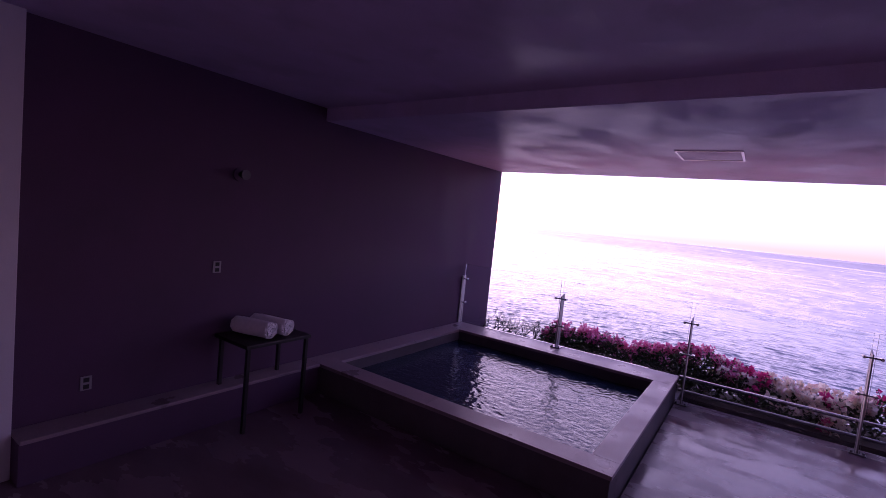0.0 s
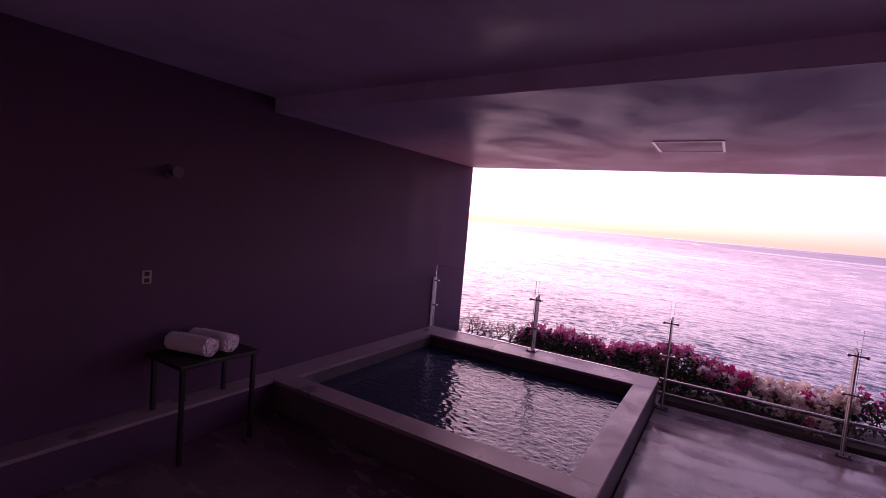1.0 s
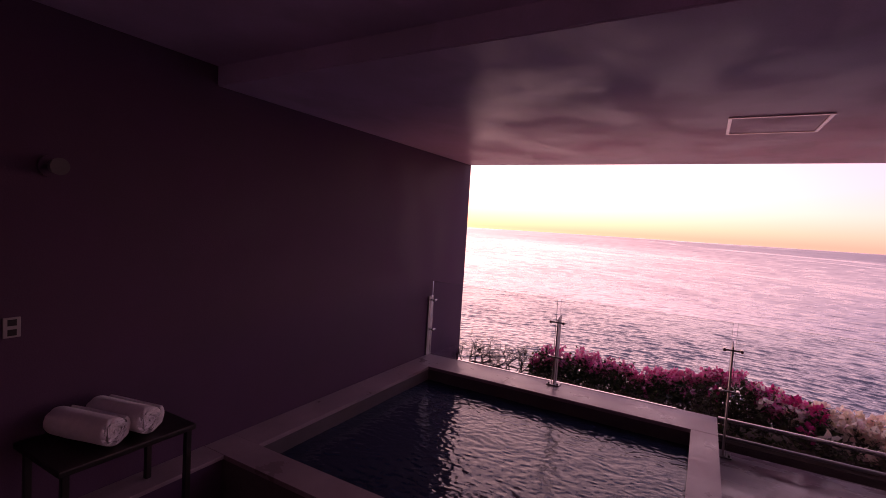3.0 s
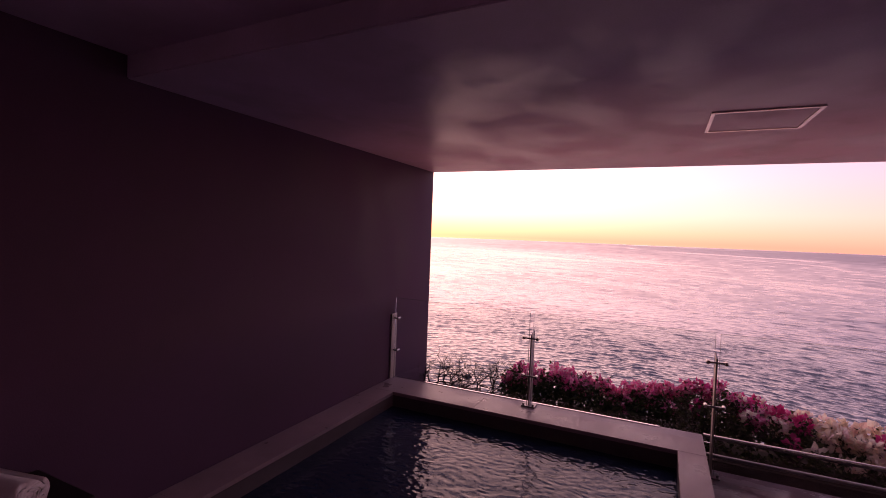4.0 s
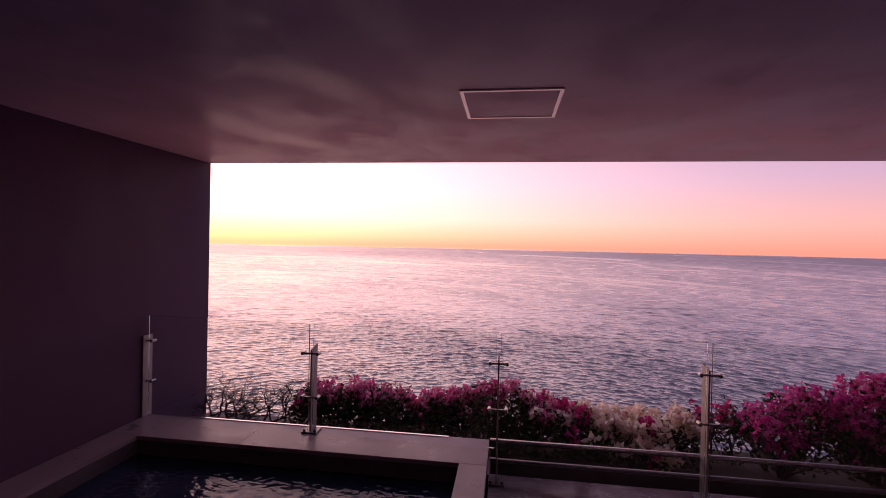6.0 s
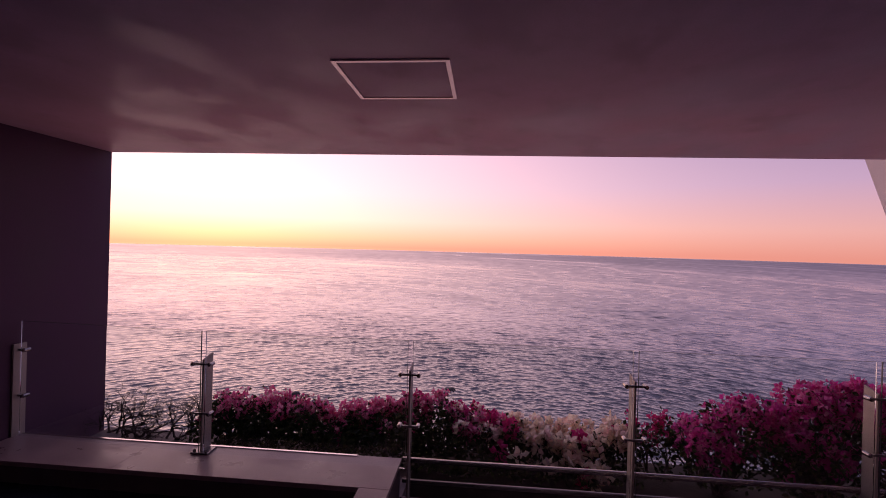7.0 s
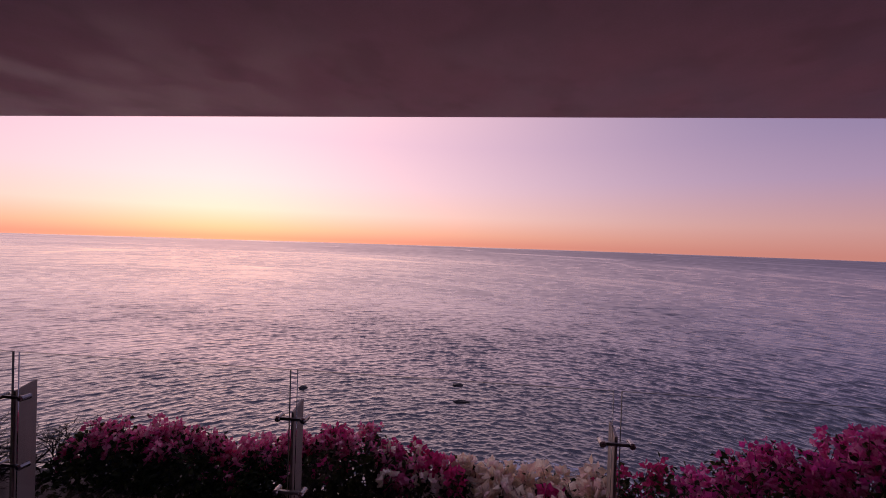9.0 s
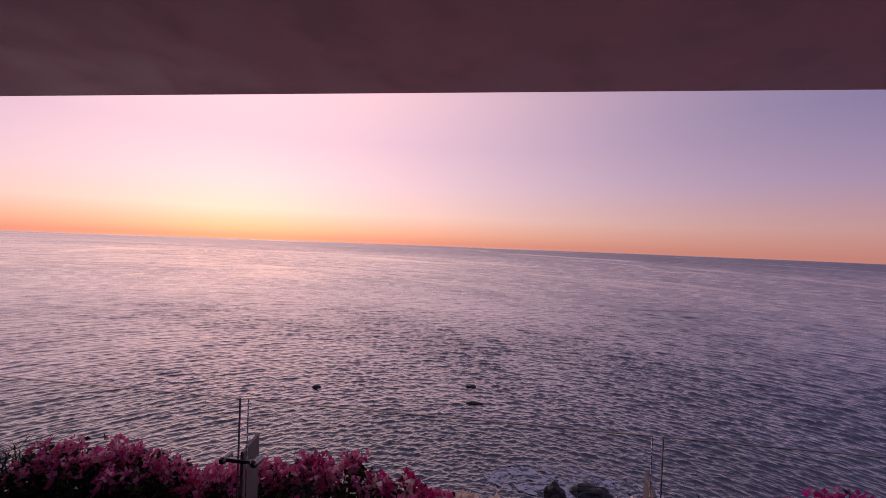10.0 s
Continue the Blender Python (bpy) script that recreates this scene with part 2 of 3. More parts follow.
def rod(bm, a, b, r, r2=None, sides=12):
    a, b = Vector(a), Vector(b)
    d = b - a
    m = Matrix.Translation((a + b) / 2) @ d.to_track_quat("Z", "Y").to_matrix().to_4x4()
    bmesh.ops.create_cone(bm, cap_ends=True, segments=sides, radius1=r, radius2=r if r2 is None else r2, depth=d.length, matrix=m)
    return bm


def thing(name, at, label, category, group="", kind=""):
    ob = new(name)
    ob.empty_display_size = 0.1
    ob.location = at
    return tagged(ob, label, category, group, kind)


def part(name, bm, mat_, parent, label="", smooth=False):
    me = mesh_of(name, bm, mat_)
    if smooth:
        for p in me.polygons:
            p.use_smooth = True
    ob = new(name, me)
    ob.parent = parent
    if label:
        ob["label"] = label
    return ob


def structure(name, bm, mat_, label, category):
    return tagged(new(name, mesh_of(name, bm, mat_)), label, category, kind="structure")


def raw_part(name, verts, faces, mat_, parent, label="", kind=""):
    me = bpy.data.meshes.new(name)
    me.from_pydata(verts, [], faces)
    me.materials.append(mat_)
    ob = new(name, me)
    ob.parent = parent
    return tagged(ob, label, "", "", kind)


# ---- setting ----
X_EAST, Y_BACK, Y_OPEN = 8.6, -5.0, 2.391
Z_LOW, Z_HIGH = 2.485, 2.6

bm = bmesh.new()
box(bm, -0.25, 0.0, -3.2, Y_OPEN, -0.6, 3.1)
structure("wall_west", bm, M_WALL, "dark charcoal painted plaster wall beside the plunge pool", "wall")
bm = bmesh.new()
box(bm, -0.25, 0.06, Y_BACK, -3.203, -0.3, 3.1, 0.004)
structure("wall_inner", bm, M_WHITE, "pale painted wall end at the room's doorway", "wall")
# south and east walls stay out of view; their paleness is added as bounce
bm = bmesh.new()
box(bm, -0.25, X_EAST + 0.25, Y_BACK - 0.25, Y_BACK - 0.003, -0.3, 3.1)
structure("wall_south", bm, M_BOUNCE, "unseen back wall, made pale to bounce light under the ceiling", "wall")
bm = bmesh.new()
box(bm, X_EAST, X_EAST + 0.25, Y_BACK, -0.4, -0.6, 3.1)
structure("wall_east", bm, M_BOUNCE, "unseen wall closing the terrace, made pale to bounce light", "wall")
bm = bmesh.new()
box(bm, X_EAST, X_EAST + 0.25, -0.397, Y_OPEN, -0.6, 0.3, 0.01)
structure("parapet", bm, M_STONE, "low stone parapet at the open end of the terrace", "parapet")

bm = bmesh.new()
box(bm, 0.003, X_EAST - 0.003, Y_BACK, -1.093, -0.25, 0.0)
box(bm, 2.83, X_EAST - 0.003, -1.09, 1.66, -0.25, 0.0)
structure("floor", bm, M_FLOOR, "polished grey concrete terrace floor with cloudy sheen", "floor")

bm = bmesh.new()
lo = [(0.003, -1.085), (X_EAST - 0.003, -1.43), (X_EAST - 0.003, Y_OPEN), (0.003, Y_OPEN)]
vs = [bm.verts.new((x, y, z)) for z in (Z_LOW, 3.0) for x, y in lo]
for f in ((3, 2, 1, 0), (4, 5, 6, 7), (0, 1, 5, 4), (1, 2, 6, 5), (2, 3, 7, 6), (3, 0, 4, 7)):
    bm.faces.new([vs[i] for i in f])
bmesh.ops.bevel(bm, geom=[e for e in bm.edges if all(v.co.z < 2.6 for v in e.verts) and abs(e.verts[0].co.x - e.verts[1].co.x) > 1],
                offset=0.006, segments=2, affect="EDGES")
structure("ceiling_soffit", bm, M_CEIL, "lowered grey plaster ceiling over the terrace edge with cloudy marks", "ceiling")
bm = bmesh.new()
box(bm, 0.003, X_EAST - 0.003, Y_BACK, -1.0, Z_HIGH, 3.05)
structure("ceiling", bm, M_CEIL, "grey plaster ceiling a step higher than the soffit", "ceiling")

bm = bmesh.new()
box(bm, 0.003, 0.185, -3.2, -1.095, 0.002, 0.245)
structure("baseboard", bm, M_WALL, "low dark kerb along the charcoal wall", "baseboard")
bm = bmesh.new()
box(bm, 0.003, 0.20, -3.2, -1.094, 0.247, 0.272, 0.004)
structure("kerb_cap", bm, M_STONE, "grey stone cap on the low kerb", "kerb")

bm = bmesh.new()
box(bm, 0.0, 2.83, 1.645, 2.46, -0.5, 0.0)
structure("slab_edge", bm, M_SLAB, "pale concrete slab edge outside the glass railing", "slab")

bm = bmesh.new()
box(bm, 2.833, X_EAST, 1.92, 2.52, -0.6, -0.03)
box(bm, 2.833, X_EAST, 1.662, 1.919, -0.62, -0.56)
structure("planter_bed", bm, M_SOIL, "dark dry soil bed under the flowering hedge", "soil")


# sea and bank
def drift(u, v, seed):
    """Smooth noise from 0 to 1 over a plane, one bump per unit."""
    table = np.random.default_rng(seed).random((256, 256))
    i, j = np.floor(u).astype(int), np.floor(v).astype(int)
    f, g = u - i, v - j
    f, g = f * f * f * (f * (6 * f - 15) + 10), g * g * g * (g * (6 * g - 15) + 10)
    i, j, i1, j1 = i & 255, j & 255, (i + 1) & 255, (j + 1) & 255
    return (table[i, j] * (1 - f) + table[i1, j] * f) * (1 - g) + (table[i, j1] * (1 - f) + table[i1, j1] * f) * g


def sea():
    """A fan of water to the horizon. Short-crested wind waves run round the headland; those too fine for the mesh become roughness."""
    cols, r0, r1 = 960, 48.0, 4890.0
    ang = np.linspace(radians(50), radians(146), cols)
    rad = 31.7 / np.tan(np.linspace(math.atan(31.7 / r0), math.atan(31.7 / r1), 1080))
    rows = len(rad)
    X = 3.5 + rad[:, None] * np.cos(ang)[None, :]
    Y = -1.0 + rad[:, None] * np.sin(ang)[None, :]
    cell = np.maximum(np.gradient(rad), rad * (ang[1] - ang[0]))[:, None]
    # long slicks that the current draws out round the headland, and broad patches of wind
    turn = ang[None, :] - 1.05
    band = np.log(rad)[:, None] - 1.2 * turn + 0.36 * turn * turn
    band = band + 0.05 * (drift(turn * 9, band * 7, 3) - 0.5)
    lines = np.clip(1 - abs(drift(turn * 2.6, band * 5, 11) - 0.5) / 0.055, 0, 1)
    lines *= np.clip((drift(turn * 6, band * 6, 12) - 0.42) / 0.2, 0, 1)
    wisps = np.clip((drift(turn * 7, band * 22, 13) - 0.52) / 0.3, 0, 1) * np.clip((drift(turn * 3, band * 4, 14) - 0.4) / 0.25, 0, 1)
    calm = np.clip(lines + 0.75 * wisps, 0, 1) * np.clip((rad - 180)[:, None] / 350, 0, 1)
    outer = np.clip((rad - 900)[:, None] / 900, 0, 1) * np.clip((4600 - rad)[:, None] / 600, 0, 1)
    gust = 0.70 + 0.55 * (0.75 * drift(turn * 5, band * 6, 15) + 0.25 * drift(X / 60, Y / 45, 16)) + 0.1 * outer
    # more wind away from the headland's lee
    gust = gust + (1.25 * outer + 0.3 * np.clip((rad - 250)[:, None] / 300, 0, 1)) * np.clip(1 - turn / 1.5, 0, 1)
    gust = gust * (1 - 0.2 * np.clip((turn - 0.35) / 0.6, 0, 1))
    gust = gust * (1 + 0.3 * np.clip((240 - rad)[:, None] / 150, 0, 1))
    Z, DX, DY = np.zeros_like(X), np.zeros_like(X), np.zeros_like(X)
    fine = np.full_like(X, 0.0003)
    gen = np.random.default_rng(4)
    n = 165
    for k in range(n):
        lam = 0.4 * (16.0 / 0.4) ** ((k + gen.random()) / n)
        # each train spreads from a point off the headland, so the crests bend round it
        ox, oy = 3.5 + gen.normal(0, 20 if k % 2 else 85) * max(1, lam / 3), gen.uniform(-10, 42)
        px, py = X - ox, Y - oy
        dist = np.sqrt(px * px + py * py)
        wave = 2 * np.pi / lam
        steep = 0.035 * gen.uniform(0.6, 1.3) * max(0.27, min(1.0, 2.2 / lam) ** 0.8)
        held = np.clip(lam / (1.2 * cell) - 1, 0, 1)
        fine += 0.075 * steep * steep * (1 - held * held) * min(1.0, 5.0 / lam)
        # the headland shelters the near water from the longer waves
        open_sea = np.clip((rad / lam - 14) / 18, 0, 1)[:, None]
        ph = wave * dist + gen.uniform(0, 2 * np.pi)
        amp = held * open_sea * steep / wave * gust * (1 - 0.55 * calm)
        Z += amp * np.sin(ph)
        swing = 0.9 * amp * np.cos(ph) / dist
        DX += swing * px
        DY += swing * py
    # cat's paws: small ruffled and smooth dashes all over the farther water
    depth = np.log(rad)[:, None] + 0.08 * turn
    paws = 0.5 * drift(turn * 60, depth * 50, 17) + 0.5 * drift(turn * 130, depth * 120, 18) - 0.5
    gust = gust * (1 + 1.5 * paws * (1 - calm) * np.clip((rad - 110)[:, None] / 250, 0, 1) * np.clip((2600 - rad)[:, None] / 1800, 0.15, 1))
    chop = (fine * gust ** 2 * (1 - 0.86 * calm)) ** 0.25
    co = np.stack([X + DX, Y + DY, Z - 30.0], -1).reshape(-1, 3)
    a = (np.arange(rows - 1)[:, None] * cols + np.arange(cols - 1)[None, :]).reshape(-1)
    quads = np.stack([a, a + cols, a + cols + 1, a + 1], -1)
    me = bpy.data.meshes.new("water")
    me.vertices.add(len(co))
    me.vertices.foreach_set("co", co.astype(np.float32).ravel())
    me.loops.add(quads.size)
    me.loops.foreach_set("vertex_index", quads.astype(np.int32).ravel())
    me.polygons.add(len(quads))
    me.polygons.foreach_set("loop_start", np.arange(0, quads.size, 4, dtype=np.int32))
    me.polygons.foreach_set("use_smooth", np.ones(len(quads), dtype=bool))
    me.update(calc_edges=True)
    me.validate()
    if me.polygons[0].normal.z < 0:
        me.flip_normals()
    me.attributes.new("chop", "FLOAT", "POINT").data.foreach_set("value", chop.astype(np.float32).ravel())
    me.materials.append(M_SEA)
    tagged(new("water", me), "calm evening sea with small waves reaching the horizon", "sea", kind="structure")
    # the rest of the sheet beside and behind the terrace
    bm = bmesh.new()
    ring = [(12.0, -30.02), (400, -30.02), (4890, -30.02)]
    n = 40
    vs = [[bm.verts.new((3.5 + r * math.cos(t), -1 + r * math.sin(t), z)) for r, z in ring]
          for t in (radians(145.8) + radians(264.4) * i / n for i in range(n + 1))]
    for i in range(n):
        for q in range(2):
            bm.faces.new((vs[i][q], vs[i][q + 1], vs[i + 1][q + 1], vs[i + 1][q]))
    bmesh.ops.recalc_face_normals(bm, faces=bm.faces)
    for f in bm.faces:
        if f.normal.z < 0:
            f.normal_flip()
    far = structure("water_far", bm, M_SEA, "sea beside and behind the headland", "sea").data
    far.attributes.new("chop", "FLOAT", "POINT").data.foreach_set("value", [0.36] * len(far.vertices))


sea()

bm = bmesh.new()
rng = random.Random(5)
nx, ny = 40, 24
g = []
for j in range(ny):
    row = []
    for i in range(nx):
        x = -30 + 70 * i / (nx - 1)
        k = max(0, j - 2) / (ny - 3)
        y = (-60, 2.46)[j] if j < 2 else 2.53 + 15 * k + (noise.noise((x * 0.2, k * 4, 1)) * 2.0 if j > 2 else 0)
        z = -0.62 - 32 * k ** 0.9 + (noise.noise((x * 0.3, k * 6, 7)) * 1.2 if j > 2 else 0)
        row.append(bm.verts.new((x, y, z)))
    g.append(row)
for j in range(ny - 1):
    for i in range(nx - 1):
        bm.faces.new((g[j][i], g[j][i + 1], g[j + 1][i + 1], g[j + 1][i]))
structure("ground", bm, M_SOIL, "steep rocky bank dropping from the terrace to the sea", "ground")


# ---- plunge pool ----
PX0, PX1, PY0, PY1 = 0.25, 2.64, -0.885, 1.215     # inner basin
OX1, OY0, OY1, LEDGE = 2.826, -1.09, 1.64, 0.27   # outer faces and coping height


def plunge_pool():
    pool = thing("plunge_pool", (0, 0, 0), "raised square plunge pool of grey stone, full of dark water", "pool")
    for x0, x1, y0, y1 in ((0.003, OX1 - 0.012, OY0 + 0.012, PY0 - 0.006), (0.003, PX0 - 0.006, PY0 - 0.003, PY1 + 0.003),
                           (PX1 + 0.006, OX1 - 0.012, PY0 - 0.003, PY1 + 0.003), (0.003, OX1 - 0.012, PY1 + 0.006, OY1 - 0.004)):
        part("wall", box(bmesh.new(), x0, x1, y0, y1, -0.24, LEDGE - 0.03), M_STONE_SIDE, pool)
    j = 0.0008
    slabs = [(0.003, 1.4, OY0, PY0), (1.4, OX1, OY0, PY0),
             (0.003, 1.05, PY1, OY1), (1.05, OX1, PY1, OY1),
             (0.003, PX0, PY0, PY1), (PX1, OX1, PY0, PY1)]
    for x0, x1, y0, y1 in slabs:
        part("coping_slab", box(bmesh.new(), x0 + j, x1 - j, y0 + j, y1 - j, LEDGE - 0.03, LEDGE, 0.0015), M_STONE, pool)
    for x0, x1, y0, y1 in ((PX0, PX1, PY0 - 0.005, PY0), (PX0, PX1, PY1, PY1 + 0.005), (PX0 - 0.005, PX0, PY0, PY1), (PX1, PX1 + 0.005, PY0, PY1)):
        part("basin_wall", box(bmesh.new(), x0, x1, y0, y1, -0.9, 0.08), M_BASIN, pool)
        part("basin_lining", box(bmesh.new(), x0, x1, y0, y1, 0.08, LEDGE - 0.031), M_STONE_SIDE, pool, "dark grey rim above the water")
    part("basin_floor", box(bmesh.new(), PX0, PX1, PY0, PY1, -0.95, -0.9), M_BASIN, pool)
    # rippled surface, with the swirl that the inlet stirs up
    n, m = 270, 240
    vs, fs = [], []
    for jj in range(m + 1):
        for ii in range(n + 1):
            x = PX0 + (PX1 - PX0) * ii / n
            y = PY0 + (PY1 - PY0) * jj / m
            u, v = x + 0.06 * noise.noise((x * 3, y * 3, 9)), y + 0.06 * noise.noise((x * 3, y * 3, 2))
            z = 0.0036 * noise.noise((u * 4 + 2, v * 5.0, 3.3)) - 0.0052 * abs(noise.noise((u * 10, v * 17, 8.1)))
            z += 0.0028 * noise.noise((u * 20, v * 34, 1.7)) - 0.0020 * abs(noise.noise((u * 30, v * 48, 5.7)))
            d = math.hypot(x - 1.75, y + 0.05)
            z += 0.0011 * math.sin(d * 60 + 5 * noise.noise((x * 3, y * 3, 4))) * math.exp(-((d - 0.2) / 0.22) ** 2)
            vs.append((x, y, 0.136 + 0.75 * z))
    for jj in range(m):
        for ii in range(n):
            a = jj * (n + 1) + ii
            fs.append((a, a + 1, a + n + 2, a + n + 1))
    w = raw_part("water", vs, fs, M_POOL, pool, "dark rippling pool water reflecting the sky")
    for p in w.data.polygons:
        p.use_smooth = True


plunge_pool()


# ---- glass railing ----
RAIL_Y, TUBE_Y = 1.51, 1.62
POSTS = [1.465, 2.885, 4.31, 5.72, 7.12]
CLAMPS = (0.88, 0.545)


def clamp_pair(post, z, y=0.0, wall=False):
    bm = bmesh.new()
    box(bm, 0.0 if wall else -0.072, 0.072, y - 0.026, y - 0.010, z - 0.007, z + 0.007, 0.003)
    c = part("clamp_bar", bm, M_DARKSTEEL, post, "dark steel clamp bar")
    for sx in ((0.06,) if wall else (-0.06, 0.06)):
        bm = rod(bmesh.new(), (sx, y - 0.032, z), (sx, y + 0.020, z), 0.014, sides=14)
        rod(bm, (sx, y - 0.040, z), (sx, y - 0.032, z), 0.009, 0.014, sides=14)
        part("glass_grip", bm, M_GRIP, c, "round polished steel glass grip", smooth=False)


def railing_post(x, base, wall=False):
    p = thing("railing_post", (x, RAIL_Y, base), "flat brushed-steel railing post with two glass clamps", "post", "glass railing posts")
    top = 0.933 - base
    if wall:
        p["label"] = "flat brushed-steel half post fixed to the dark wall"
        part("plate", box(bmesh.new(), 0.0, 0.014, 0.03, 0.135, 0.0, 0.935 - base, 0.002), M_STEEL, p)
        clamp_pair(p, 0.89 - base, 0.09, True)
        clamp_pair(p, 0.56 - base, 0.09, True)
        return p
    # flat bar set edge-on to the room, its head cut on the slant
    bm = box(bmesh.new(), -0.006, 0.006, -0.006, 0.108, 0.012, top)
    for v in bm.verts:
        if v.co.z > 0.1 and v.co.y < 0:
            v.co.z -= 0.028
    bmesh.ops.bevel(bm, geom=bm.edges[:], offset=0.0015, segments=2, affect="EDGES", profile=0.6)
    part("plate", bm, M_STEEL, p)
    part("foot", box(bmesh.new(), -0.06, 0.06, -0.03, 0.09, 0.0, 0.012, 0.003), M_DARKSTEEL, p)
    for sx in (-0.042, 0.042):
        part("bolt", rod(bmesh.new(), (sx, -0.012, 0.012), (sx, -0.012, 0.030), 0.010, sides=6), M_DARKSTEEL, p)
    for z in CLAMPS:
        clamp_pair(p, z - base)
    return p


railing_post(0.003, LEDGE, True)
for x in POSTS:
    railing_post(x, LEDGE if x < 2.0 else 0.0)

edges = [0.03] + [v for x in POSTS for v in (x - 0.016, x + 0.016)] + [X_EAST - 0.03]
for a, b in zip(edges[::2], edges[1::2]):
    foot = LEDGE - 0.006 if a < 2.8 else -0.006
    panel = thing("glass_panel", ((a + b) / 2, RAIL_Y, foot), "clear frameless glass railing panel between steel posts", "glass panel", "glass railing panels")
    h, zt = (b - a) / 2, 1.10 - foot
    if a < 0.1:
        # the first panel runs a little askew to meet the half post on the wall
        panel.location.y += 0.037
        panel.rotation_euler.z = math.atan2(-0.074, b - a)
    pane = part("pane", box(bmesh.new(), -h + 0.002, h - 0.002, -0.005, 0.005, 0.0, zt - 0.002), M_GLASS, panel)
    pane.visible_shadow = False
    part("top_edge", box(bmesh.new(), -h, h, -0.005, 0.005, zt - 0.0018, zt), M_GLASSEDGE, panel, "dark green polished glass edge")
    for sx in (-1, 1)[a < 0.1:]:
        x0, x1 = sorted((sx * h, sx * (h - 0.0018)))
        part("side_edge", box(bmesh.new(), x0, x1, -0.005, 0.005, 0.0, zt - 0.002), M_GLASSEDGE, panel, "dark green polished glass edge")

strip = new("glazing_strip", mesh_of("glazing_strip", box(bmesh.new(), 0.02, 2.52, 1.618, 1.638, LEDGE, LEDGE + 0.006, 0.002), M_BRIGHT))
tagged(strip, "thin polished steel strip along the outer edge of the coping", "glazing strip")
for z, r, mt, lab in ((0.266, 0.018, M_GRIP, "polished steel tube under the glass panels"),
                     (0.122, 0.016, M_DARKSTEEL, "darker lower steel tube closing the railing gap")):
    bm = rod(bmesh.new(), (2.832, TUBE_Y + 0.016, z), (X_EAST - 0.003, TUBE_Y + 0.016, z), r, sides=16)
    for f in bm.faces:
        f.smooth = len(f.verts) == 4
    tagged(new("rail_tube", mesh_of("rail_tube", bm, mt)), lab, "rail", "rail tubes")


# ---- ceiling access panel ----
def access_panel():
    x0, x1, y0, y1, z = 2.68, 3.185, 0.393, 0.893, Z_LOW
    p = thing("access_panel", ((x0 + x1) / 2, (y0 + y1) / 2, z), "grey ceiling access panel in a pale metal frame", "access panel")
    hx, hy = (x1 - x0) / 2, (y1 - y0) / 2
    w = 0.02
    part("panel", box(bmesh.new(), -hx + w + 0.003, hx - w - 0.003, -hy + w + 0.003, hy - w - 0.003, -0.004, -0.001, 0.001), M_CEIL, p)
    for a in ((-hx, -hx + w, -hy, hy), (hx - w, hx, -hy, hy), (-hx + w, hx - w, -hy, -hy + w), (-hx + w, hx - w, hy - w, hy)):
        part("frame_bar", box(bmesh.new(), a[0], a[1], a[2], a[3], -0.008, -0.001, 0.002), M_PANELFRAME, p, "pale metal frame bar")


access_panel()


# ---- side table with rolled towels, wall fittings ----
def side_table():
    t = thing("side_table", (0.36, -1.76, 0), "small dark wooden side table against the wall", "table")
    part("tabletop", box(bmesh.new(), -0.33, 0.10, -0.27, 0.31, 0.635, 0.663, 0.006), M_TABLE, t)
    # the legs by the wall stand on the kerb
    for sx, foot in ((-0.27, 0.272), (0.075, 0.0)):
        for sy in (-0.24, 0.28):
            part("leg", box(bmesh.new(), sx - 0.014, sx + 0.014, sy - 0.014, sy + 0.014, foot, 0.635, 0.003), M_TABLE, t)


side_table()


def rolled_towel(at, turn):
    """A towel rolled up: a spiral sheet drawn out along its length."""
    turns, n, r1, th, length = 3.4, 110, 0.077, 0.015, 0.33
    ring = []
    for i in range(n):
        k = i / (n - 1)
        a = k * turns * 2 * math.pi - 1.9
        r = 0.010 + (r1 - 0.010) * k
        ring.append((a, r))
    outline = [(r * math.cos(a), r * math.sin(a)) for a, r in ring] + [((r - th) * math.cos(a), (r - th) * math.sin(a)) for a, r in reversed(ring) if r > th]
    cuts = [(-0.5, 0.985), (-0.47, 1.0), (-0.2, 1.01), (0.15, 0.99), (0.46, 1.0), (0.5, 0.98)]
    vs, fs = [], []
    m = len(outline)
    for c, (f, sc) in enumerate(cuts):
        for i, (u, v) in enumerate(outline):
            wob = 1 + 0.03 * noise.noise((u * 14, v * 14, f * 5 + at[1] * 9))
            end = 0.008 * noise.noise((u * 40, v * 40, 2.0)) if abs(f) > 0.45 else 0
            vs.append((f * length + end, u * sc * wob * 1.04, v * sc * wob * 0.97))
    for c in range(len(cuts) - 1):
        for i in range(m):
            fs.append((c * m + i, c * m + (i + 1) % m, (c + 1) * m + (i + 1) % m, (c + 1) * m + i))
    h = m // 2
    for c in (0, len(cuts) - 1):
        for i in range(h - 1):
            q = (c * m + i, c * m + i + 1, c * m + m - 2 - i, c * m + m - 1 - i)
            if len(set(q)) == 4:
                fs.append(q if c else q[::-1])
    me = bpy.data.meshes.new("rolled_towel")
    me.from_pydata(vs, [], fs)
    me.materials.append(M_TOWEL)
    for p in me.polygons:
        p.use_smooth = len(p.vertices) == 4 and abs(p.normal.x) < 0.7
    ob = new("rolled_towel", me)
    ob.matrix_world = pose(*at, 0, 0, turn)
    tagged(ob, "rolled white terry bath towel on the side table", "towel", "rolled towels")


rolled_towel((0.25, -1.845, 0.739), 15)
rolled_towel((0.245, -1.685, 0.739), 13)


